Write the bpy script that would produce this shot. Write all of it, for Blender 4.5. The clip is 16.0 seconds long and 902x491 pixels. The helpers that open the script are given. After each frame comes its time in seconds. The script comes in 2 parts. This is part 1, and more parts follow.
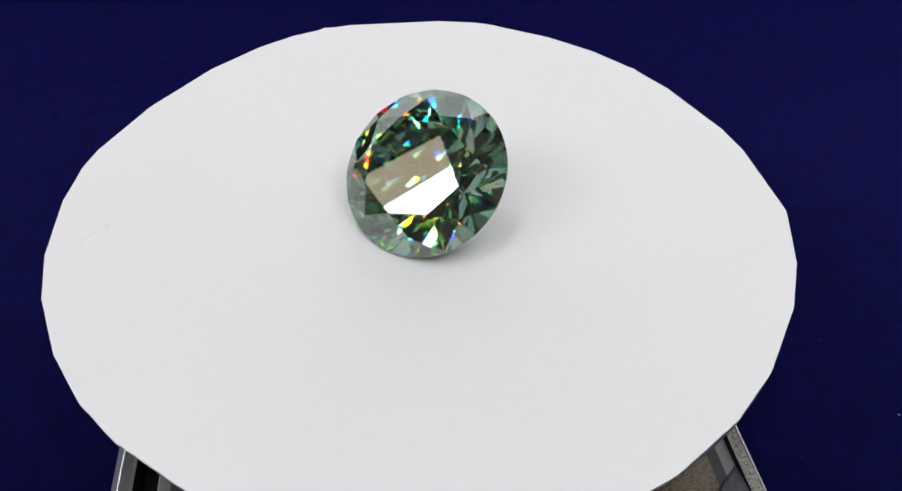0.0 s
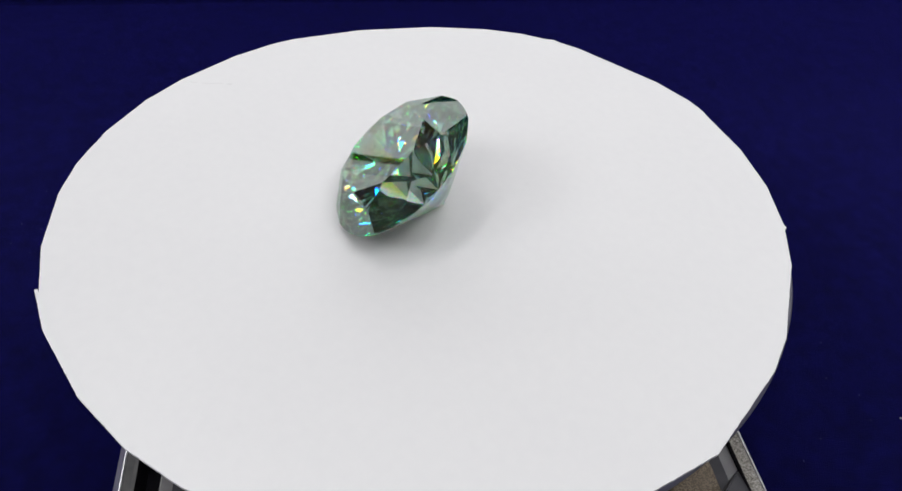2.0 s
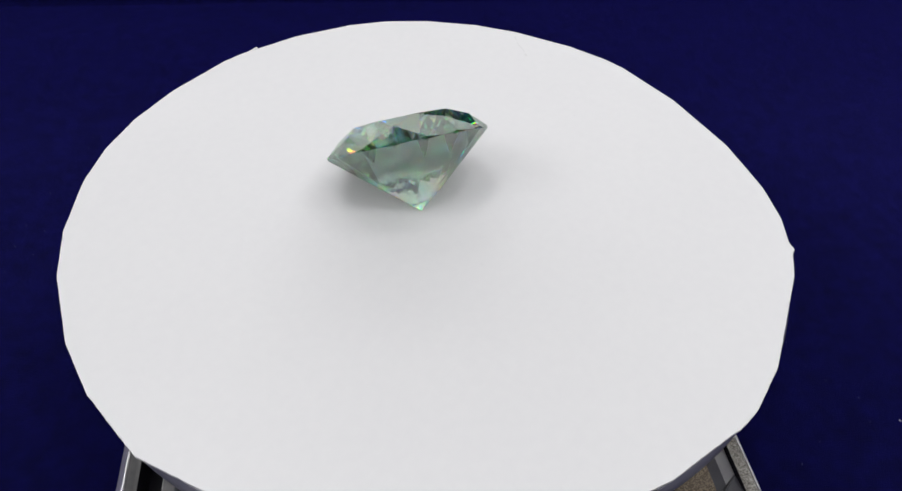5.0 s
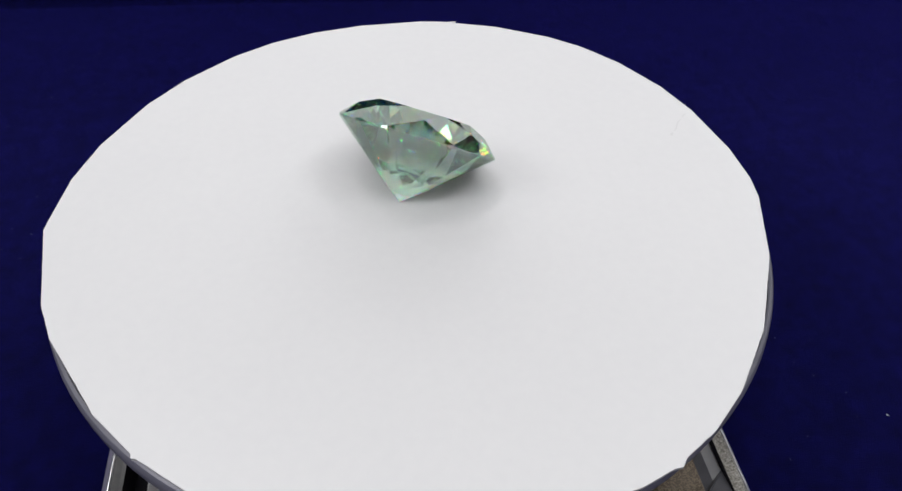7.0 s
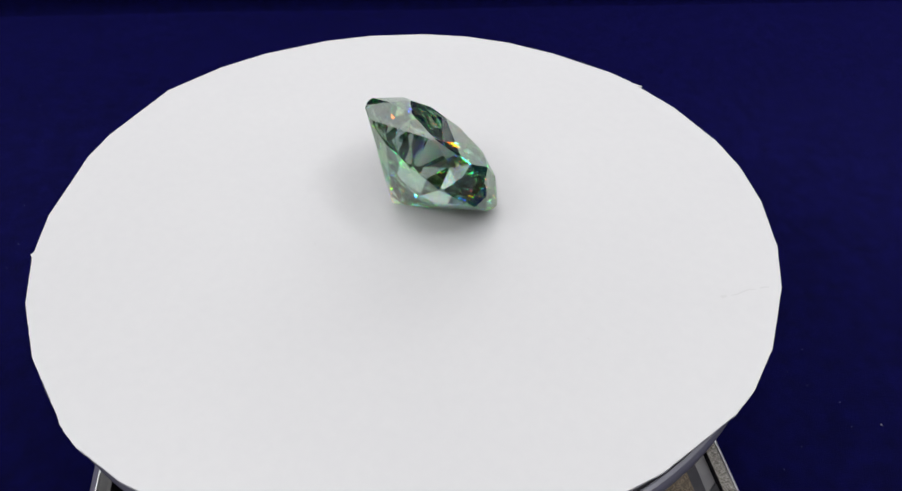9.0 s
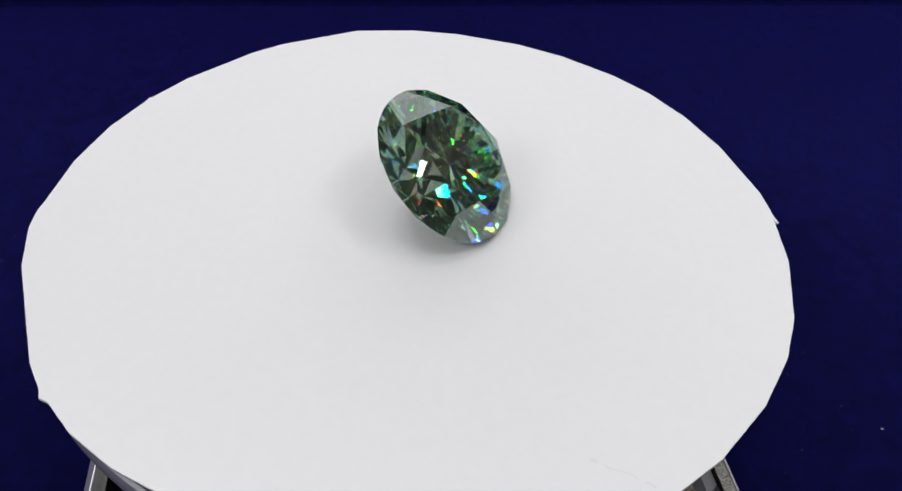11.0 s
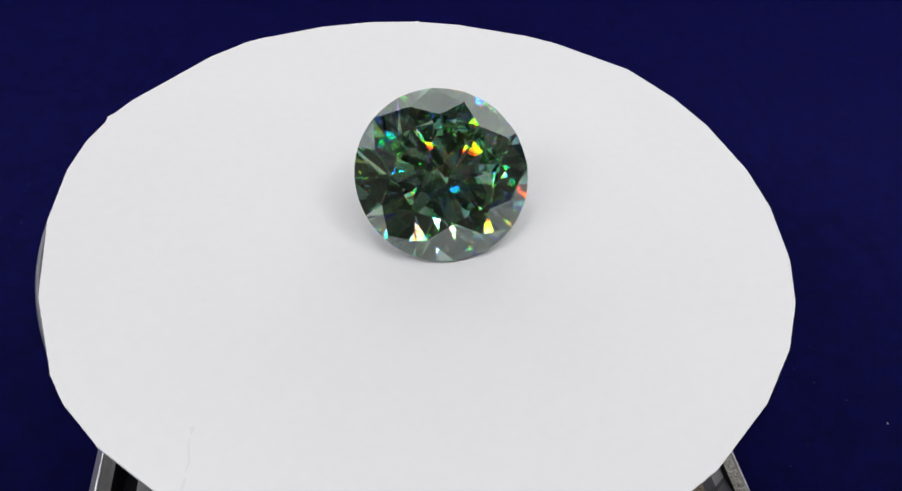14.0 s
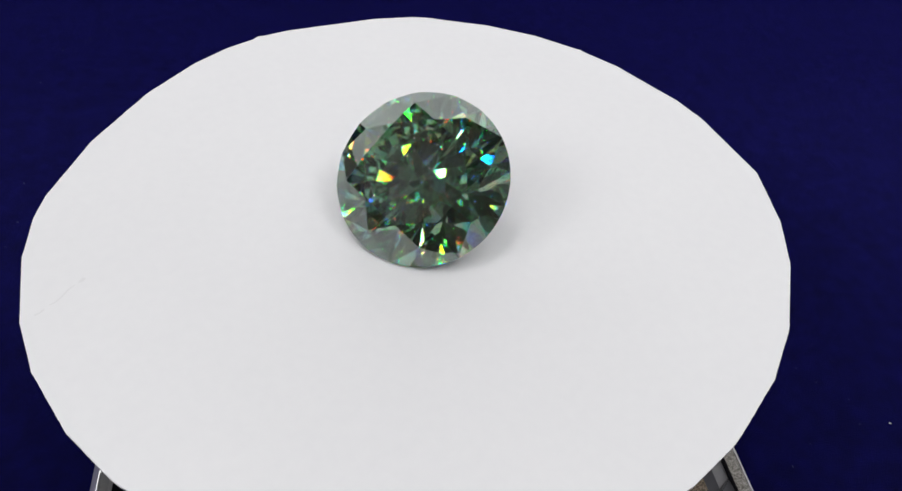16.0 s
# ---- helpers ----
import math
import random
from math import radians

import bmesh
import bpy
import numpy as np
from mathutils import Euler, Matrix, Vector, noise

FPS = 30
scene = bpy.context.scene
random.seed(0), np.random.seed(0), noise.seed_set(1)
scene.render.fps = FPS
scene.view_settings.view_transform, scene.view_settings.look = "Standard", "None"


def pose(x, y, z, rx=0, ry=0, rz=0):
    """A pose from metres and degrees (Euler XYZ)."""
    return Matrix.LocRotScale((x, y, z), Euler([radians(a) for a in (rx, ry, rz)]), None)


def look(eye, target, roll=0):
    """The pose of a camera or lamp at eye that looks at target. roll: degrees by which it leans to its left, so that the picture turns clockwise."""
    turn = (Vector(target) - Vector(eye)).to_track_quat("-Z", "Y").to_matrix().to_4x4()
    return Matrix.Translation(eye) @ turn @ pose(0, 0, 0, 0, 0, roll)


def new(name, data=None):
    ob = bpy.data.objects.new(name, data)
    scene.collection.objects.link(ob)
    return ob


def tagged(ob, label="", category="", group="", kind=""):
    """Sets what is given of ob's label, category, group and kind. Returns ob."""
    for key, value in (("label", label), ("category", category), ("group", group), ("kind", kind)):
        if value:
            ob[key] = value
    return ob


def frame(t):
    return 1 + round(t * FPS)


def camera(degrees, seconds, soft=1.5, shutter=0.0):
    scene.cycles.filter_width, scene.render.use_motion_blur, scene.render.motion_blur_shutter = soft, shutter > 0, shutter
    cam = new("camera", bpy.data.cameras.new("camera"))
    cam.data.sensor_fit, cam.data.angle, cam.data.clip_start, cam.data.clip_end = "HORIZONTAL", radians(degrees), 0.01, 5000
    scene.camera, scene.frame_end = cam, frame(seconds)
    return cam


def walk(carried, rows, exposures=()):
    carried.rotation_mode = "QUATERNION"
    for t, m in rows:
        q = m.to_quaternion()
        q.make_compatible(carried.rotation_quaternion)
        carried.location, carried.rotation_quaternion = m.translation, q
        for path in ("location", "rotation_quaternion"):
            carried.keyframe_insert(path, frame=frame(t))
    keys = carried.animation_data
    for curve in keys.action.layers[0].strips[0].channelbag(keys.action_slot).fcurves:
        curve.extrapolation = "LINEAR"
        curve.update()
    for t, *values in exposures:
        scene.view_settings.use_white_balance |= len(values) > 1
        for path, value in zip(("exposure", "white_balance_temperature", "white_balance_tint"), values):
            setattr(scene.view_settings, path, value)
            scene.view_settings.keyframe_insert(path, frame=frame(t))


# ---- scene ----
U = 0.0375                      # radius of the paper disc, metres
TOP = 0.9 * U                   # height of the paper's face over the cloth


def aim(x, y, z, yaw, pitch, roll):
    """Camera pose from a place in disc radii (origin: the turning axis at paper height) and degrees."""
    return pose(x * U, y * U, z * U + TOP, 0, 0, yaw) @ pose(0, 0, 0, 90 + pitch) @ pose(0, 0, 0, 0, 0, roll)


CAM_ROWS = [  # seconds, place in disc radii, yaw, pitch, roll
    (0, 0.0330, -1.5974, 1.3619, -1.006, -44.626, 2.830),
    (0.5, 0.0362, -1.5980, 1.3615, -0.926, -44.864, 2.853),
    (1, 0.0332, -1.5969, 1.3633, -0.922, -44.786, 2.825),
    (1.5, 0.0294, -1.5968, 1.3659, -0.975, -44.620, 2.796),
    (2, 0.0295, -1.5861, 1.3666, -1.025, -44.565, 2.726),
    (2.5, 0.0347, -1.5771, 1.3684, -1.256, -44.598, 2.705),
    (3, 0.0395, -1.5705, 1.3721, -1.492, -44.721, 2.684),
    (3.5, 0.0380, -1.5671, 1.3803, -0.765, -45.659, 2.628),
    (4, 0.0365, -1.5751, 1.3921, -0.181, -45.372, 2.364),
    (6.5, 0.0729, -1.5694, 1.3991, -1.067, -44.873, 2.148),
    (7, 0.0760, -1.5734, 1.3941, -1.013, -44.978, 2.128),
    (7.5, 0.0790, -1.5744, 1.3875, -1.483, -44.836, 2.218),
    (8, 0.0852, -1.5753, 1.3854, -1.320, -44.908, 2.288),
    (8.5, 0.0821, -1.5648, 1.3816, -1.412, -45.158, 2.421),
    (9, 0.0818, -1.5549, 1.3848, -1.712, -44.353, 2.549),
    (11.5, 0.0556, -1.5419, 1.3550, -2.087, -44.453, 3.720),
    (12, 0.0491, -1.5402, 1.3468, -1.978, -44.600, 3.769),
    (12.5, 0.0500, -1.5554, 1.3550, -1.959, -44.743, 3.885),
    (13, 0.0481, -1.5546, 1.3565, -1.979, -44.884, 3.959),
    (13.5, 0.0439, -1.5539, 1.3560, -1.937, -44.891, 4.043),
    (14, 0.0404, -1.5524, 1.3531, -2.099, -44.840, 4.141),
    (14.5, 0.0334, -1.5516, 1.3485, -2.210, -44.754, 4.248),
    (15, 0.0281, -1.5429, 1.3463, -2.256, -44.853, 4.238),
    (15.5, 0.0287, -1.5355, 1.3459, -1.871, -45.158, 4.306),
    (16, 0.0230, -1.5316, 1.3500, -2.550, -45.120, 4.380),
]
TURN = [  # seconds, degrees turned by the platter
    (0, 0.00),
    (0.5, 12.79),
    (1, 25.15),
    (1.5, 37.50),
    (2, 50.19),
    (2.5, 63.13),
    (3, 75.79),
    (3.5, 88.15),
    (4, 100.16),
    (6.5, 158.33),
    (7, 169.47),
    (7.5, 180.45),
    (8, 191.39),
    (8.5, 202.41),
    (9, 213.23),
    (11.5, 264.78),
    (12, 274.97),
    (12.5, 284.68),
    (13, 294.13),
    (13.5, 303.38),
    (14, 312.45),
    (14.5, 321.38),
    (15, 330.22),
    (15.5, 339.30),
    (16, 348.49),
]
cam = camera(62.95, 16.0, soft=1.5)
walk(cam, [(t, aim(*row)) for t, *row in CAM_ROWS])


# ---- light ----
world = bpy.data.worlds.new("world")
scene.world = world
scene.cycles.caustics_refractive = scene.cycles.caustics_reflective = True
scene.cycles.max_bounces, scene.cycles.glossy_bounces, scene.cycles.transmission_bounces = 24, 16, 20
world.use_nodes = True
world.node_tree.nodes["Background"].inputs[0].default_value = (0.9, 0.95, 1.0, 1)
world.node_tree.nodes["Background"].inputs[1].default_value = 0.05


def area_lamp(name, eye, target, size, size_y, watts, colour):
    data = bpy.data.lights.new(name, "AREA")
    data.shape, data.size, data.size_y, data.energy, data.color = "RECTANGLE", size, size_y, watts, colour
    ob = new(name, data)
    ob.matrix_basis = look(eye, target)
    return ob


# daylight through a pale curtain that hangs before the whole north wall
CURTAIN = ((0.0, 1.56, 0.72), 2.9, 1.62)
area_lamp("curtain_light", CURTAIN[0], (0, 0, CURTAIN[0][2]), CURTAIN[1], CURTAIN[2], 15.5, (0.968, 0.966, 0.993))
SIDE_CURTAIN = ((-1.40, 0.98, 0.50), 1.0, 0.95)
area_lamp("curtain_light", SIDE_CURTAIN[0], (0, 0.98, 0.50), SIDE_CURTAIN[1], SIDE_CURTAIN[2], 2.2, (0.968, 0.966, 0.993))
# ceiling lights: two panels, and a loose grid of small downlights added to soften shadows
LAMP_WHITE = (0.968, 0.966, 0.993)
PANELS = [((0.90, -0.30, 1.5), 0.30, 4.2), ((0.92, 1.10, 1.5), 0.20, 1.4)]
SPOTS = [(-1.15, -1.30), (-0.35, -1.15), (0.45, -1.35), (1.20, -1.05), (-0.60, -0.58), (0.10, -0.42), (-0.20, 0.10), (0.42, 0.22),
         (-0.60, 0.58), (1.18, 0.42), (-0.38, -0.22), (-0.80, -0.95), (0.55, -0.40), (0.70, -0.85)]
for place, width, watts in PANELS + [((x, y, 1.45), 0.09, 1.43) for x, y in SPOTS]:
    area_lamp("panel_light", place, (place[0], place[1] + 0.0001, 0), width, width, watts, LAMP_WHITE)
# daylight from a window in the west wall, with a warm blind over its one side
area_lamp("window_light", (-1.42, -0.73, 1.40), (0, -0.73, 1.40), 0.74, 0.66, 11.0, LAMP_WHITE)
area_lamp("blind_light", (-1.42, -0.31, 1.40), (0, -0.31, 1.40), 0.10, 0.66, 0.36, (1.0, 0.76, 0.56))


# ---- materials ----
def material(name, colour, rough=0.5, metal=0.0, **more):
    m = bpy.data.materials.new(name)
    m.use_nodes = True
    b = m.node_tree.nodes["Principled BSDF"]
    b.inputs["Base Color"].default_value = (*colour, 1)
    b.inputs["Roughness"].default_value = rough
    b.inputs["Metallic"].default_value = metal
    for key, value in more.items():
        b.inputs[key.replace("_", " ")].default_value = value
    return m


def grain(m, scale, low, high, bump=0.0, dist=0.0005, detail=6, second=None, second_mix=0.5, rough=None, sheen=None):
    """Two scales of noise drive the base colour, the relief and, where asked, the roughness and the sheen of m."""
    nt = m.node_tree
    n, l = nt.nodes, nt.links
    b = n["Principled BSDF"]
    co = n.new("ShaderNodeTexCoord")
    noise_a = n.new("ShaderNodeTexNoise")
    noise_a.inputs["Scale"].default_value, noise_a.inputs["Detail"].default_value = scale, detail
    l.new(co.outputs["Object"], noise_a.inputs["Vector"])
    value = noise_a.outputs["Fac"]
    if second:
        noise_b = n.new("ShaderNodeTexNoise")
        noise_b.inputs["Scale"].default_value, noise_b.inputs["Detail"].default_value = second, 4
        l.new(co.outputs["Object"], noise_b.inputs["Vector"])
        mix = n.new("ShaderNodeMix")
        mix.inputs["Factor"].default_value = second_mix
        l.new(noise_a.outputs["Fac"], mix.inputs["A"])
        l.new(noise_b.outputs["Fac"], mix.inputs["B"])
        value = mix.outputs["Result"]
    ramp = n.new("ShaderNodeValToRGB")
    ramp.color_ramp.elements[0].position, ramp.color_ramp.elements[1].position = 0.3, 0.7
    ramp.color_ramp.elements[0].color, ramp.color_ramp.elements[1].color = (*low, 1), (*high, 1)
    l.new(value, ramp.inputs["Fac"])
    l.new(ramp.outputs["Color"], b.inputs["Base Color"])
    for limits, low_high, target in ((rough, (0.0, 1.0), "Roughness"), (sheen, (0.3, 0.7), "Sheen Weight")):
        if limits:
            span = n.new("ShaderNodeMapRange")
            span.inputs["From Min"].default_value, span.inputs["From Max"].default_value = low_high
            span.inputs["To Min"].default_value, span.inputs["To Max"].default_value = limits
            l.new(value, span.inputs["Value"])
            l.new(span.outputs["Result"], b.inputs[target])
    if bump:
        bp = n.new("ShaderNodeBump")
        bp.inputs["Strength"].default_value, bp.inputs["Distance"].default_value = bump, dist
        l.new(noise_a.outputs["Fac"], bp.inputs["Height"])
        l.new(bp.outputs["Normal"], b.inputs["Normal"])
    return m


PAPER = grain(material("paper", (0.83, 0.83, 0.83), 0.40, Specular_IOR_Level=0.8), 900, (0.815, 0.815, 0.82), (0.845, 0.845, 0.845), 0.12, 0.00004, 4, 60)
PAPER_EDGE = material("paper_edge", (0.78, 0.78, 0.77), 0.9)
PENCIL = material("pencil", (0.785, 0.785, 0.785), 0.9)
VELVET = grain(material("velvet", (0.006, 0.006, 0.09), 0.95, Sheen_Weight=0.62, Sheen_Roughness=0.40, Specular_IOR_Level=0.08),
               7000, (0.0004, 0.0004, 0.016), (0.0022, 0.0022, 0.056), 0.5, 0.0002, 5, 450, 0.5, sheen=(0.46, 0.76))
VELVET.node_tree.nodes["Principled BSDF"].inputs["Sheen Tint"].default_value = (0.095, 0.085, 1.0, 1)
LINT = material("lint", (0.13, 0.14, 0.30), 0.9)
DUST = material("dust", (0.6, 0.62, 0.62), 0.9)
SILVER = grain(material("silver_plastic", (0.3, 0.29, 0.35), 0.4, 0.3), 700, (0.26, 0.25, 0.31), (0.33, 0.32, 0.38), 0.1, 0.0001, 4, 40, 0.5, (0.3, 0.45))
PLATTER = grain(material("platter_plastic", (0.3, 0.3, 0.33), 0.4, 0.3), 500, (0.22, 0.22, 0.26), (0.27, 0.27, 0.31), 0.1, 0.0001, 4, 40, 0.5, (0.35, 0.5))
BRIGHT = grain(material("polished_edge", (0.8, 0.8, 0.8), 0.3, 0.8), 900, (0.45, 0.45, 0.47), (0.75, 0.75, 0.75), 0.15, 0.0001)
SPECKLED = grain(material("speckled_silver", (0.2, 0.19, 0.17), 0.4, 0.7), 5000, (0.09, 0.085, 0.07), (0.50, 0.48, 0.44), 0.8, 0.0001, 3, 2500, 0.3, (0.25, 0.5))
DIM_FACET = grain(material("dim_facet_plastic", (0.1, 0.1, 0.11), 0.4, 0.2), 500, (0.085, 0.085, 0.095), (0.12, 0.12, 0.13), 0.1, 0.0001)
LIGHT_BAND = grain(material("satin_silver", (0.36, 0.36, 0.36), 0.5, 0.0), 600, (0.31, 0.305, 0.315), (0.38, 0.375, 0.38), 0.1, 0.0001)
SMOOTH_RIM = grain(material("smooth_silver", (0.16, 0.16, 0.16), 0.35, 0.6), 260, (0.12, 0.12, 0.12), (0.20, 0.20, 0.195), 0.15, 0.0001, 5, 1800, 0.3, (0.25, 0.45))
GREY_BAND = grain(material("grey_plastic", (0.2, 0.2, 0.22), 0.4, 0.2), 400, (0.17, 0.17, 0.19), (0.23, 0.23, 0.25), 0.1, 0.0001)
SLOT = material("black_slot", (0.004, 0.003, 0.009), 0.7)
PANEL = grain(material("brown_panel", (0.12, 0.09, 0.06), 0.25, 0.5), 5200, (0.11, 0.088, 0.064), (0.25, 0.20, 0.145), 0.4, 0.00005, 3, 90, 0.3, (0.15, 0.4))
WALL = grain(material("wall_paint", (0.1, 0.09, 0.08), 0.8), 3, (0.085, 0.078, 0.07), (0.115, 0.105, 0.095), 0.1, 0.002, 6, 60)
CEILING = grain(material("ceiling_paint", (0.5, 0.5, 0.5), 0.9), 4, (0.06, 0.058, 0.055), (0.085, 0.08, 0.078), 0.1, 0.002)
PANE = material("window_glass", (0.9, 0.95, 0.95), 0.02, 0.0, Transmission_Weight=1.0)
LINEN = grain(material("linen", (0.7, 0.7, 0.7), 0.9), 300, (0.62, 0.62, 0.62), (0.72, 0.72, 0.71), 0.2, 0.001, 4, 20)
WOOD = grain(material("dark_wood", (0.12, 0.07, 0.04), 0.5), 6, (0.08, 0.045, 0.025), (0.15, 0.09, 0.05), 0.1, 0.001, 8, 80)


def gem_material():
    """Green gem of high refraction: a clear gloss over four bands of light that bend differently, so that it shows fire."""
    m = bpy.data.materials.new("green_gem")
    m.use_nodes = True
    n, l = m.node_tree.nodes, m.node_tree.links
    n.remove(n["Principled BSDF"])
    last = None
    for colour, ior in (((0.75, 0.05, 0.0), 2.605), ((0.25, 0.45, 0.0), 2.636), ((0.0, 0.45, 0.30), 2.663), ((0.0, 0.05, 0.70), 2.698)):
        band = n.new("ShaderNodeBsdfRefraction")
        band.inputs["Color"].default_value = (*[c * k for c, k in zip(colour, GEM_TINT)], 1)
        band.inputs["Roughness"].default_value, band.inputs["IOR"].default_value = 0.0, ior
        if last is None:
            last = band.outputs["BSDF"]
        else:
            add = n.new("ShaderNodeAddShader")
            l.new(last, add.inputs[0])
            l.new(band.outputs["BSDF"], add.inputs[1])
            last = add.outputs["Shader"]
    gloss = n.new("ShaderNodeBsdfGlossy")
    gloss.inputs["Color"].default_value, gloss.inputs["Roughness"].default_value = (*GEM_GLOSS, 1), 0.0
    fresnel = n.new("ShaderNodeFresnel")
    fresnel.inputs["IOR"].default_value = 2.65
    mix = n.new("ShaderNodeMixShader")
    l.new(fresnel.outputs["Fac"], mix.inputs[0])
    l.new(last, mix.inputs[1])
    l.new(gloss.outputs["BSDF"], mix.inputs[2])
    l.new(mix.outputs["Shader"], n["Material Output"].inputs["Surface"])
    return m


GEM_TINT, GEM_GLOSS = (0.76, 0.83, 0.775), (0.83, 0.915, 0.865)
GEM = gem_material()


# ---- building helpers ----
def part(name, bm, mats, parent=None, label="", smooth=False):
    """Links a bmesh as one mesh object under a thing."""
    bmesh.ops.recalc_face_normals(bm, faces=bm.faces)
    data = bpy.data.meshes.new(name)
    bm.to_mesh(data)
    bm.free()
    for m in (mats if isinstance(mats, (list, tuple)) else [mats]):
        data.materials.append(m)
    if smooth:
        for poly in data.polygons:
            poly.use_smooth = True
        data.set_sharp_from_angle(angle=radians(30))
    ob = new(name, data)
    ob.parent = parent
    if label:
        ob["label"] = label
    return ob


def box(sx, sy, sz, x=0, y=0, z=0, bevel=0.0):
    bm = bmesh.new()
    bmesh.ops.create_cube(bm, size=1, matrix=Matrix.Translation((x, y, z)) @ Matrix.Diagonal((sx, sy, sz, 1)))
    if bevel:
        bmesh.ops.bevel(bm, geom=list(bm.edges), offset=bevel, segments=2, affect="EDGES", profile=0.5)
    return bm


def lathe(profile, steps=160):
    """A turned body: (radius, height) pairs from the axis out and back to the axis."""
    bm = bmesh.new()
    rings = []
    for r, z in profile:
        if r == 0:
            rings.append([bm.verts.new((0, 0, z))] * steps)
        else:
            rings.append([bm.verts.new((r * math.cos(2 * math.pi * k / steps), r * math.sin(2 * math.pi * k / steps), z)) for k in range(steps)])
    for a, b in zip(rings, rings[1:]):
        for k in range(steps):
            loop = []
            for v in (a[k], a[(k + 1) % steps], b[(k + 1) % steps], b[k]):
                if v not in loop:
                    loop.append(v)
            if len(loop) > 2:
                bm.faces.new(loop)
    return bm


# ---- room ----
tagged(part("floor", box(4.2, 4.2, 0.1, 0, 0, -0.80), WOOD), "dark brown wooden floor of the room", "floor", kind="structure")
tagged(part("ceiling", box(4.2, 4.2, 0.1, 0, 0, 1.85), CEILING), "dim grey painted ceiling", "ceiling", kind="structure")
for wall_name, sx, sy, x, y in (("wall_north", 4.2, 0.1, 0, 2.15), ("wall_south", 4.2, 0.1, 0, -2.15), ("wall_east", 0.1, 4.4, 1.55, 0), ("wall_west", 0.1, 4.4, -1.55, 0)):
    tagged(part(wall_name, box(sx, sy, 2.55, x, y, 0.525), WALL), "dark grey-brown painted wall of the room", "wall", kind="structure")

for (px, py, pz), width, _ in PANELS:
    lamp = tagged(new("ceiling_panel"), "square white panel lamp hung under the ceiling", "lamp", "ceiling panel lamps")
    part("frame", box(width + 0.05, width + 0.05, 0.03, px, py, pz + 0.02, 0.004), BRIGHT, lamp)
    for dx in (-0.12, 0.12):
        part("hanger", box(0.01, 0.01, 0.27, px + dx, py, pz + 0.168), BRIGHT, lamp)



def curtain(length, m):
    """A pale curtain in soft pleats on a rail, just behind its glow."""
    bm = bmesh.new()
    rows = []
    for k in range(241):
        x = length * (k / 240 - 0.5)
        y = 0.025 * math.sin(x * 42) + 0.008 * math.sin(x * 97 + 1)
        rows.append((bm.verts.new((x, y, -0.70)), bm.verts.new((x, y, 1.74))))
    for a, b in zip(rows, rows[1:]):
        bm.faces.new((a[0], b[0], b[1], a[1]))
    thing = tagged(new("curtain"), "pale full-length curtain in soft pleats before the window wall", "curtain", "window curtains")
    thing.matrix_basis = m
    cloth = part("cloth", bm, LINEN, thing, smooth=True)
    mod = cloth.modifiers.new("thickness", "SOLIDIFY")
    mod.thickness = 0.002
    part("rail", box(length, 0.03, 0.03, 0, 0, 1.765, 0.004), BRIGHT, thing)


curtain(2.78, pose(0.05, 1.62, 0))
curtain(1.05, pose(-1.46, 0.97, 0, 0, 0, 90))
# housings for the added, unseen downlights that spread light and make the gem sparkle
for px, py in SPOTS:
    lamp = tagged(new("downlight"), "small square downlight, added under the ceiling for sparkle and softer shadows", "lamp", "ceiling downlights")
    part("frame", box(0.16, 0.16, 0.04, px, py, 1.474, 0.004), BRIGHT, lamp)
    part("hanger", box(0.02, 0.02, 0.305, px, py, 1.647), BRIGHT, lamp)

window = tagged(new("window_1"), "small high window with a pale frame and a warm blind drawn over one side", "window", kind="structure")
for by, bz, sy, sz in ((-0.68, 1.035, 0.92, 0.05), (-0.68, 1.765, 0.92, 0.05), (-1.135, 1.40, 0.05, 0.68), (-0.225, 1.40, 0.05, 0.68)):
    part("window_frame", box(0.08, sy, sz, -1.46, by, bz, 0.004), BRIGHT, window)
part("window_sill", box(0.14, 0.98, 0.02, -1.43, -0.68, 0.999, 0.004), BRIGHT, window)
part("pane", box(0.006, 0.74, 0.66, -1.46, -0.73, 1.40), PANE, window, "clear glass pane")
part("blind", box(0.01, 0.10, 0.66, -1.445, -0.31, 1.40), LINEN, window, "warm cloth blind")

desk = tagged(new("desk"), "dark wooden desk that carries the velvet", "desk")
part("desktop", box(1.2, 0.8, 0.03, 0, 0, -0.0175, 0.003), WOOD, desk)
for lx in (-0.55, 0.55):
    for ly in (-0.35, 0.35):
        part("leg", box(0.05, 0.05, 0.7175, lx, ly, -0.39125, 0.003), WOOD, desk)


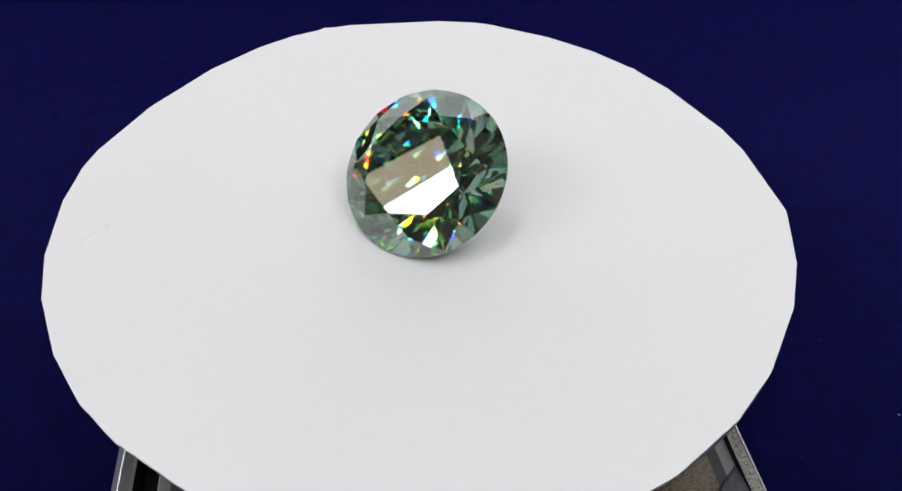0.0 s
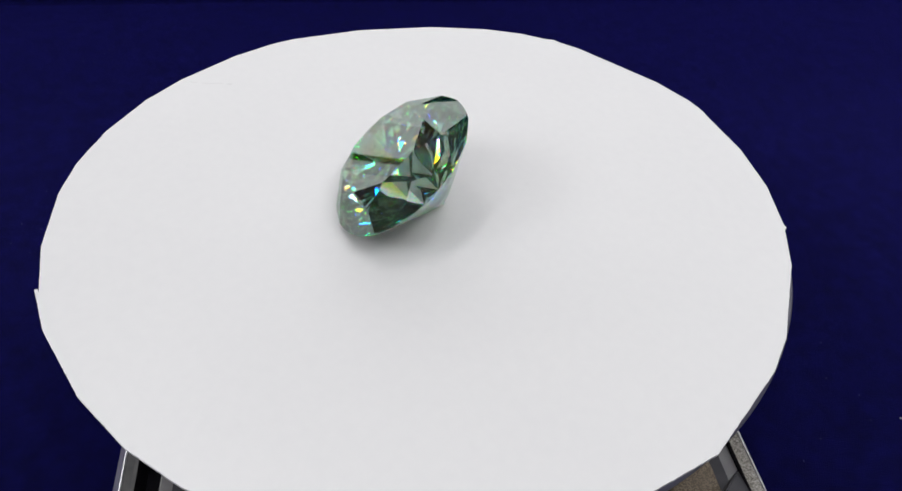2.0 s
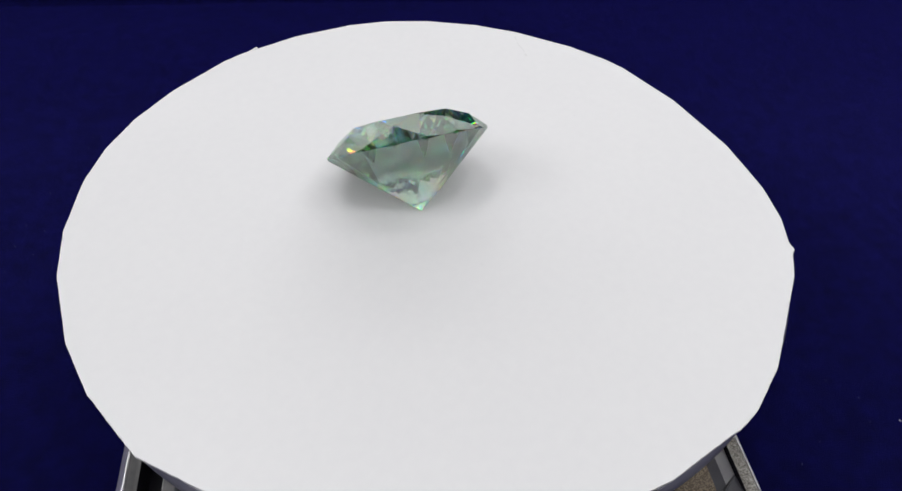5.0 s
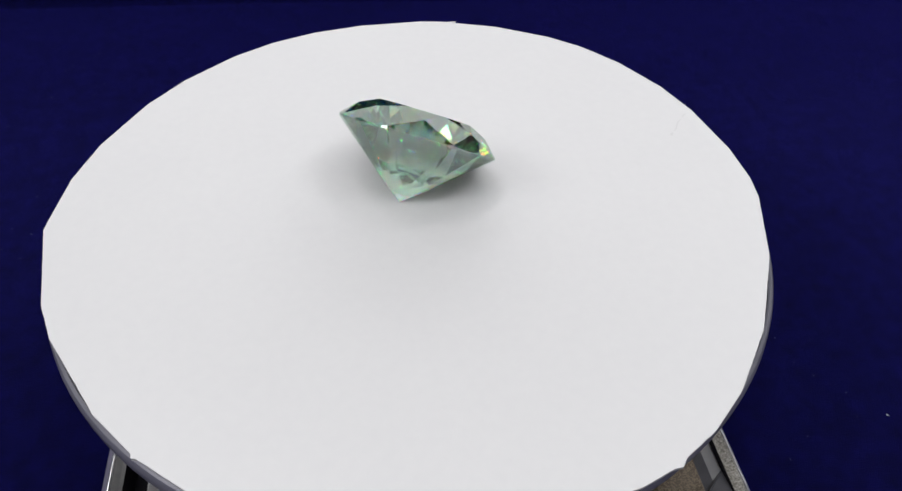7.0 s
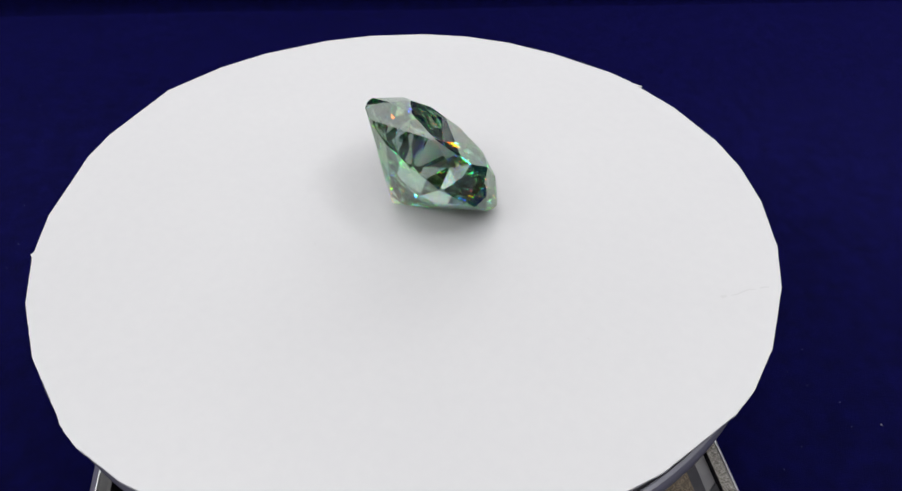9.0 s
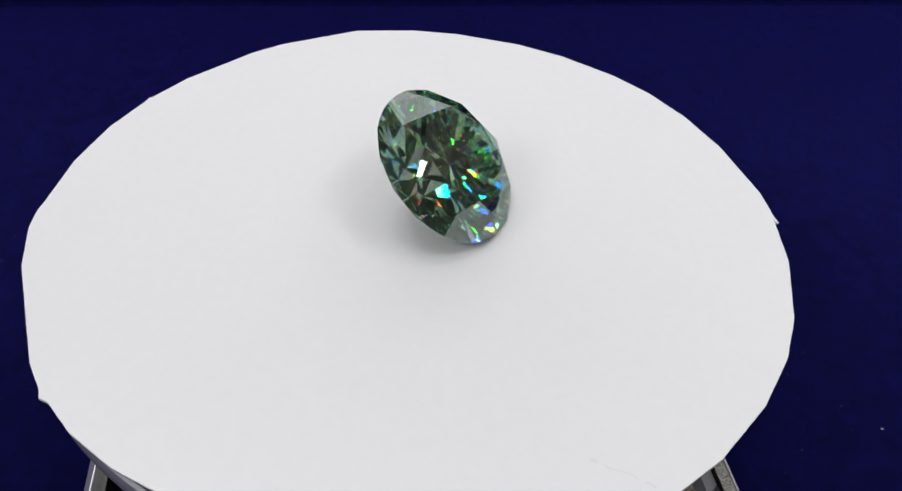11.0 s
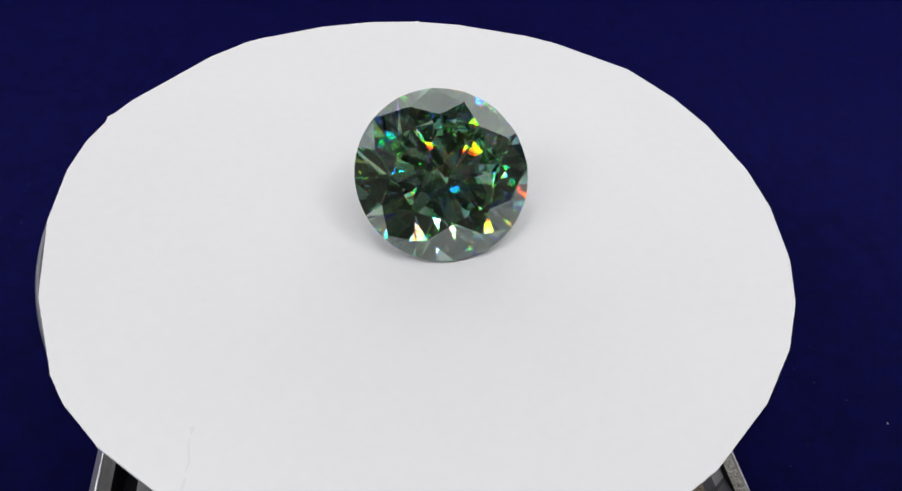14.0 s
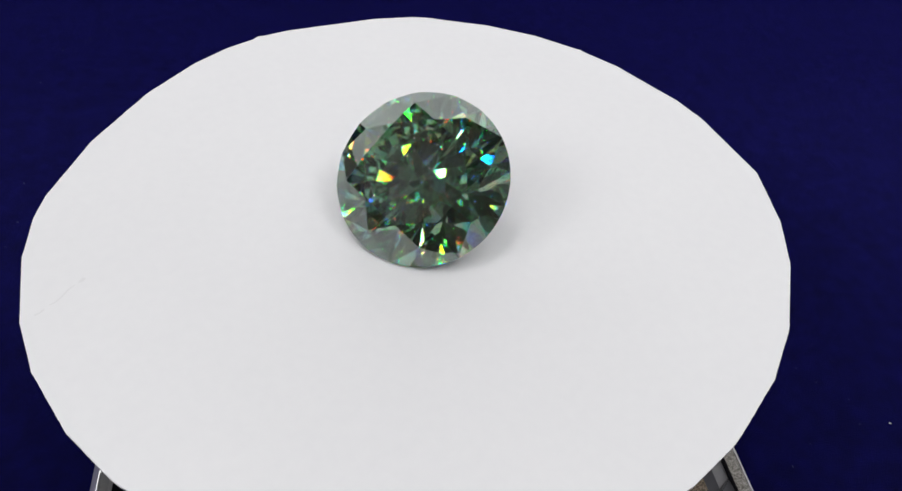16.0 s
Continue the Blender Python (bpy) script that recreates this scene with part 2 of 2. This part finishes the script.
# ---- velvet ----
def velvet():
    """One sheet of cloth, flat under the stand, turned up behind it in a soft fold."""
    bm = bmesh.new()
    fold, radius, rise = 2.93 * U, 0.10 * U, 0.8 * U
    line = [(-9 * U + k * (fold + 9 * U) / 60, 0.0) for k in range(61)]
    line += [(fold + radius * math.sin(a), radius - radius * math.cos(a)) for a in [radians(8 * k) for k in range(1, 11)]]
    line += [(line[-1][0] + 0.02 * rise * k / 10, line[-1][1] + rise * k / 10) for k in range(1, 11)]
    rows = []
    for k in range(81):
        x = (-10 + k * 0.25) * U
        rows.append([bm.verts.new((x, y + 0.10 * x, z + 0.00035 * noise.noise((x * 30, y * 30, 0.3)))) for y, z in line])
    for a, b in zip(rows, rows[1:]):
        for k in range(len(line) - 1):
            bm.faces.new((a[k], b[k], b[k + 1], a[k + 1]))
    ob = part("velvet_cloth", bm, VELVET, smooth=True)
    mod = ob.modifiers.new("thickness", "SOLIDIFY")
    mod.thickness, mod.offset = 0.0012, -1
    return tagged(ob, "dark royal blue velvet cloth, folded up behind the stand", "cloth", kind="structure")


velvet()


# ---- turntable ----
SPIN = 8.65                      # turn of the housing, degrees
DECK = -0.46                     # height of the housing's rim against the paper, disc radii


def square_ring(levels):
    """Square loops with cut corners, joined from level to level: (half width, height, sideways shift, corner cut) rows."""
    bm = bmesh.new()
    loops = []
    for half, z, shift, c in levels:
        corners = []
        for sx, sy in ((1, 1), (-1, 1), (-1, -1), (1, -1)):
            first, second = (half - c, half), (half, half - c)
            if sx * sy > 0:
                first, second = second, first
            corners += [(sx * first[0], sy * first[1]), (sx * second[0], sy * second[1])]
        loops.append([bm.verts.new(((x + shift) * U, (y + 0.6 * shift - (0.06 if y < 0 else 0)) * U, z * U + TOP)) for x, y in corners])
    for a, b in zip(loops, loops[1:]):
        for i in range(8):
            bm.faces.new((a[i], a[(i + 1) % 8], b[(i + 1) % 8], b[i]))
    return bm, loops


turntable = tagged(new("turntable"), "small square silver turntable with a round grey platter on velvet", "turntable")
turntable.matrix_basis = pose(-0.022 * U, 0.03 * U, 0, 0, 0, SPIN)
W0, WI = 0.872, 0.850            # half widths of the outer and the inner square
S0, S1, S2 = -0.018, -0.015, 0.013   # the two squares sit a little apart, so that the slot is wider on one side
TOP_W = W0 - 0.021


def corners_of(bm, index):
    """Gives the cut corners of a square ring another of its materials."""
    bm.faces.ensure_lookup_table()
    for k, f in enumerate(bm.faces):
        if k % 8 in (0, 2, 4, 6):
            f.material_index = index
    return bm


bm, loops = square_ring([(W0 - 0.005, -0.897, S0, 0.03), (W0, -0.86, S0, 0.03), (W0, DECK - 0.030, S0, 0.03), (TOP_W, DECK, S1, 0.03)])
bm.faces.new(loops[0])
part("housing", bm, SILVER, turntable)
bm, loops = square_ring([(TOP_W, DECK, S1, 0.03), (TOP_W - 0.002, DECK + 0.004, S1, 0.03), (TOP_W - 0.006, DECK + 0.004, S1, 0.03), (TOP_W - 0.008, DECK + 0.001, S1, 0.03)])
part("rim_edge", bm, BRIGHT, turntable, "thin bright polished edge")
bm, loops = square_ring([(TOP_W - 0.008, DECK + 0.001, S1, 0.03), (TOP_W - 0.030, DECK - 0.002, S1, 0.045), (TOP_W - 0.041, DECK + 0.001, S1, 0.055)])
bm.faces.ensure_lookup_table()
for k in (3, 11):                # the west side is a smooth, even grey
    bm.faces[k].material_index = 1
part("rim", bm, [SPECKLED, SMOOTH_RIM], turntable, "speckled silver rim, smooth grey on one side")
bm, loops = square_ring([(TOP_W - 0.041, DECK + 0.001, S1, 0.055), (TOP_W - 0.042, DECK - 0.09, S1, 0.055), (WI - 0.069, DECK - 0.09, S2, 0.115), (WI - 0.070, DECK - 0.02, S2, 0.115)])
part("slot", bm, SLOT, turntable, "narrow black slot")
for corner in (0, 2, 4, 6):      # slate-grey plates close the slot at the corners, coloured as a dim reflection
    bm, loops = square_ring([(TOP_W - 0.0415, DECK - 0.002, S1, 0.055), (WI - 0.0695, DECK - 0.019, S2, 0.115)])
    bm.faces.ensure_lookup_table()
    bmesh.ops.delete(bm, geom=[f for k, f in enumerate(bm.faces) if k != corner], context="FACES")
    part("corner_plate", bm, DIM_FACET, turntable, "corner plate, painted slate-grey for its dim reflection")
bm, loops = square_ring([(WI - 0.070, DECK - 0.02, S2, 0.115), (WI - 0.073, DECK - 0.018, S2, 0.113), (WI - 0.100, DECK - 0.032, S2, 0.065)])
# the cut corners' dimmer reflection is put into a darker colour
part("inner_frame", corners_of(bm, 1), [LIGHT_BAND, DIM_FACET], turntable, "satin silver inner frame, corners painted darker for their dim reflection")
bm, loops = square_ring([(WI - 0.100, DECK - 0.032, S2, 0.065), (WI - 0.122, DECK - 0.055, S2, 0.025)])
part("inner_bevel", bm, GREY_BAND, turntable, "grey bevel")
bm, loops = square_ring([(WI - 0.122, DECK - 0.054, S2, 0.025), (WI - 0.132, DECK - 0.054, S2, 0.025)])
bm.faces.new(loops[-1])
part("panel", bm, PANEL, turntable, "brown glossy solar panel")
part("spindle", lathe([(0, TOP + (DECK - 0.06) * U), (0.16 * U, TOP + (DECK - 0.06) * U), (0.16 * U, TOP - 0.085 * U), (0, TOP - 0.085 * U)], 48), SILVER, turntable, smooth=True)

platter = part("platter", lathe([(1.004 * r * U, z * U) for r, z in (
    (0, -0.085), (0.925, -0.085), (0.965, -0.083), (0.980, -0.076), (0.986, -0.062), (0.987, -0.045), (0.985, -0.030), (0.980, -0.021), (0.972, -0.017), (0.968, -0.020),
    (0.966, -0.050), (0.962, -0.050), (0.960, -0.022), (0.956, -0.018), (0.949, -0.018), (0.946, -0.022), (0.944, -0.045), (0.939, -0.045), (0.937, -0.024),
    (0.930, -0.020), (0.9, -0.024), (0.6, -0.024), (0, -0.024))]), PLATTER, turntable, "grey plastic platter with a grooved rim", smooth=True)
# black ring laid in the groove, its colour standing in for the shade there
part("groove", lathe([(r * 1.004 * U, z * U) for r, z in ((0.9622, -0.049), (0.9622, -0.040), (0.9658, -0.040), (0.9658, -0.049))]), SLOT, platter, "black ring in the groove, painted as its shade")


# ---- paper disc ----
def curl(a, r):
    """Height of the slightly curled side of the paper, at an angle and a radius in disc radii."""
    away = abs((a - 228 + 180) % 360 - 180) / 50
    if away > 1 or r < 0.5:
        return 0.0
    return 0.009 * U * math.cos(away * math.pi / 2) ** 2 * ((r - 0.5) / 0.5) ** 2


def paper():
    """A hand-cut disc: a circle trimmed by straight scissor cuts, curled up a little on one side."""
    bm = bmesh.new()
    thick = 0.008 * U
    steps = 720
    rings = [([], []) for _ in range(8)]
    for k in range(steps):
        a = 360 * k / steps
        r = BASE_R
        for at, depth in CUTS:
            d = math.cos(radians(a - at))
            if d > 0.2:
                r = min(r, depth / d)
        for at, tip, half in CORNERS:
            away = abs((a - at + 180) % 360 - 180) / half
            if away < 1:
                r = max(r, tip + (r - tip) * away)
        r += 0.0006 * noise.noise((a * 0.9, 0.5, 0)) + 0.0007 * noise.noise((a * 3.1, 2.5, 0))
        for n, (top, low) in enumerate(rings):
            q = 0.5 + (r - 0.5) * n / (len(rings) - 1)
            x, y, z = q * U * math.cos(radians(a)), q * U * math.sin(radians(a)), curl(a, q)
            top.append(bm.verts.new((x, y, z)))
            low.append(bm.verts.new((x, y, z - thick)))
    bm.faces.new(rings[0][0])
    bm.faces.new(rings[0][1][::-1])
    for (top_a, low_a), (top_b, low_b) in zip(rings, rings[1:]):
        for k in range(steps):
            m = (k + 1) % steps
            bm.faces.new((top_a[k], top_b[k], top_b[m], top_a[m]))
            bm.faces.new((low_a[m], low_b[m], low_b[k], low_a[k]))
    top, low = rings[-1]
    for k in range(steps):
        f = bm.faces.new((top[k], low[k], low[(k + 1) % steps], top[(k + 1) % steps]))
        f.material_index = 1
    ob = part("paper_disc", bm, [PAPER, PAPER_EDGE])
    return tagged(ob, "white hand-cut paper disc lying on the platter", "paper")


CORNERS = [(45.4, 0.990, 0.35), (115.5, 1.004, 1.2), (78.5, 0.998, 0.8)]  # direction, reach and half width of ragged slivers on the cut edge
BASE_R = 1.060
CUTS = [(0, 1.004), (10, 0.984), (20, 0.983), (30, 0.972), (40, 0.977), (50, 0.980), (60, 0.982), (70, 0.985), (80, 0.999), (90, 0.992), (100, 0.979), (110, 0.993), (120, 0.992), (130, 0.985), (140, 0.971), (150, 0.964), (160, 0.974), (170, 0.997), (180, 1.004), (190, 1.006), (200, 1.015), (210, 1.020), (220, 1.026), (230, 1.029), (240, 1.024), (250, 1.024), (260, 1.029), (270, 1.017), (280, 1.013), (290, 1.010), (300, 1.004), (310, 0.994), (320, 0.990), (330, 0.985), (340, 0.990), (350, 0.994)]  # direction in degrees, distance from the axis

disc = paper()


def flap():
    """A thin strip of paper that the scissors left hanging along the edge, a little lifted at its free end."""
    bm = bmesh.new()
    rows = []
    for k in range(9):
        s = k / 8
        a, lift = 253.5 + 3.6 * s, 0.007 * (1 - s) ** 1.5 + 0.001
        inner, outer = 1.0275 - 0.006 * s, 1.0350 - 0.006 * s
        rows.append([bm.verts.new((r * U * math.cos(radians(a)), r * U * math.sin(radians(a)), (lift - d) * U)) for r, d in ((inner, 0), (outer, 0), (outer, 0.005), (inner, 0.005))])
    for a, b in zip(rows, rows[1:]):
        for i in range(4):
            bm.faces.new((a[i], a[(i + 1) % 4], b[(i + 1) % 4], b[i]))
    bm.faces.new(rows[0])
    bm.faces.new(rows[-1][::-1])
    return part("flap", bm, PAPER, disc, "thin loose strip along the cut edge")


flap()


def smudge(points, width):
    """A faint mark on the paper: a thin ragged ribbon along (angle, radius) points."""
    bm = bmesh.new()
    path = [Vector((r * U * math.cos(radians(a)), r * U * math.sin(radians(a)), 0.00002 + curl(a, r))) for a, r in points]
    rows = []
    for k, p in enumerate(path):
        d = (path[min(k + 1, len(path) - 1)] - path[max(k - 1, 0)]).normalized()
        side = Vector((-d.y, d.x, 0)) * width * (0.35 + 0.65 * random.random())
        rows.append((bm.verts.new(p + side), bm.verts.new(p - side)))
    for a, b in zip(rows, rows[1:]):
        bm.faces.new((a[0], a[1], b[1], b[0]))
    return part("smudge", bm, PENCIL, disc, "faint grey smudge on the paper")


random.seed(2)
smudge([(192.6, 0.868), (193.0, 0.874), (193.3, 0.882)], 0.00018)
smudge([(193.6, 0.890), (194.2, 0.905), (195.2, 0.92), (196.0, 0.935), (196.3, 0.95)], 0.00010)
smudge([(196.8, 0.962), (197.2, 0.972), (197.4, 0.984)], 0.00012)
smudge([(168.5, 0.636), (168.8, 0.638)], 0.00012)
smudge([(64.0, 0.279), (64.6, 0.281)], 0.00010)


# ---- gem ----
def gemstone(g, pav, crown, table, girdle=0.04):
    """A round brilliant: table, stars, kites and halves above the girdle, halves and mains below. The tip is the origin."""
    bm = bmesh.new()
    base = pav * g
    hi, top = base + girdle * g, base + crown * g

    def v(r, deg, z):
        return Vector((r * math.cos(radians(deg)), r * math.sin(radians(deg)), z))

    slope = (top - hi) / (g - table * g)
    tabs = [v(table * g, 45 * k, top) for k in range(8)]
    rs = (table + (1 - table) * 0.52) * g
    stars = [v(rs, 45 * k + 22.5, top - (rs * math.cos(radians(22.5)) - table * g) * slope) for k in range(8)]
    rp = 0.23 * g
    lows = [v(rp, 45 * k + 22.5, rp * math.cos(radians(22.5)) * base / g) for k in range(8)]
    tip = Vector((0, 0, 0))
    fine = 5
    rim_hi, rim_lo = [], []
    for j in range(16):
        k = j // 2
        for peak, z, out in ((stars[k], hi, rim_hi), (lows[k], base, rim_lo)):
            p, q = v(g, 22.5 * j, z), v(g, 22.5 * (j + 1), z)
            normal = (p - peak).cross(q - peak)
            for i in range(fine):
                s = v(g, 22.5 * (j + i / fine), 0)
                s.z = peak.z - (normal.x * (s.x - peak.x) + normal.y * (s.y - peak.y)) / normal.z
                out.append(s)
    made = {}

    def vert(p):
        key = tuple(round(c, 9) for c in p)
        if key not in made:
            made[key] = bm.verts.new(p)
        return made[key]

    def face(*points):
        bm.faces.new([vert(p) for p in points])

    count = 16 * fine
    face(*tabs)
    for k in range(8):
        face(tabs[k], tabs[(k + 1) % 8], stars[k])
        face(tabs[k], stars[k], rim_hi[2 * k * fine], stars[k - 1])
        face(tip, lows[k - 1], rim_lo[2 * k * fine], lows[k])
        for j in (2 * k, 2 * k + 1):
            face(stars[k], *[rim_hi[(j * fine + i) % count] for i in range(fine + 1)])
            face(lows[k], *[rim_lo[(j * fine + i) % count] for i in range(fine + 1)])
    for i in range(count):
        face(rim_hi[i], rim_hi[(i + 1) % count], rim_lo[(i + 1) % count], rim_lo[i])
    ob = part("gemstone", bm, GEM)
    return tagged(ob, "dark green round brilliant-cut gem lying on the paper", "gem")


GEM_R, PAV, CROWN, TABLE_R = 0.2256, 0.829, 0.325, 0.615
gem = gemstone(GEM_R * U, PAV, CROWN, TABLE_R)


def dust(count):
    """Tiny pale grains on the table facet of the gem."""
    bm = bmesh.new()
    random.seed(11)
    high = (PAV + CROWN) * GEM_R * U
    for _ in range(count):
        r, a, s = GEM_R * U * 0.56 * math.sqrt(random.random()), random.uniform(0, 6.28), random.uniform(0.00002, 0.00005)
        bmesh.ops.create_icosphere(bm, subdivisions=1, radius=s, matrix=Matrix.Translation((r * math.cos(a), r * math.sin(a), high + 0.6 * s)))
    return tagged(part("dust", bm, DUST, gem, "tiny pale grains of dust"), kind="stuff")


dust(26)
GEM_REST = pose(0.0488 * U, 0.0011 * U, TOP + 0.0004 * U, 0, 0, 235.6) @ pose(0, 0, 0, 0, math.degrees(math.atan(PAV)), 0)


# ---- lint on the velvet ----
def fibre(x, y, length, turn, thick=0.00009, stuff=LINT):
    bm = bmesh.new()
    rings = []
    for k in range(5):
        s = (k / 4 - 0.5) * length
        c = Vector((s * math.cos(turn) - 1.5 * s * s / 0.004 * 0.3 * math.sin(turn), s * math.sin(turn) + 1.5 * s * s / 0.004 * 0.3 * math.cos(turn), 0.0004 + 0.0001 * k))
        side = Vector((-math.sin(turn), math.cos(turn), 0)) * thick
        up = Vector((0, 0, thick))
        rings.append([bm.verts.new(c + d) for d in (side, up, -side, -up)])
    for a, b in zip(rings, rings[1:]):
        for i in range(4):
            bm.faces.new((a[i], a[(i + 1) % 4], b[(i + 1) % 4], b[i]))
    bm.faces.new(rings[0])
    bm.faces.new(rings[-1])
    ob = part("lint_fibre", bm, stuff)
    ob.matrix_basis = pose(x, y, 0.0004)
    return tagged(ob, "tiny pale lint fibre caught on the velvet", "lint", "lint on the velvet")


random.seed(5)
fibre(1.70 * U, -0.122 * U, 0.0009, 2.3, 0.00013, DUST)
for k in range(150):
    side = random.choice((-1, 1))
    x = side * random.uniform(0.95, 2.3) * U
    y = random.uniform(-0.6, 2.4) * U
    fibre(x, y, random.uniform(0.0002, 0.0007), random.uniform(0, 3.1), random.uniform(0.000015, 0.00004))


# ---- what moves ----
def motions():
    """Platter, paper and gem turn together about the upright axis."""
    walk(platter, [(t, turntable.matrix_basis.inverted() @ pose(0, 0, TOP, 0, 0, -a)) for t, a in TURN])
    walk(disc, [(t, pose(0, 0, TOP, 0, 0, -a)) for t, a in TURN])
    walk(gem, [(t, pose(0, 0, 0, 0, 0, -a) @ GEM_REST) for t, a in TURN])


motions()
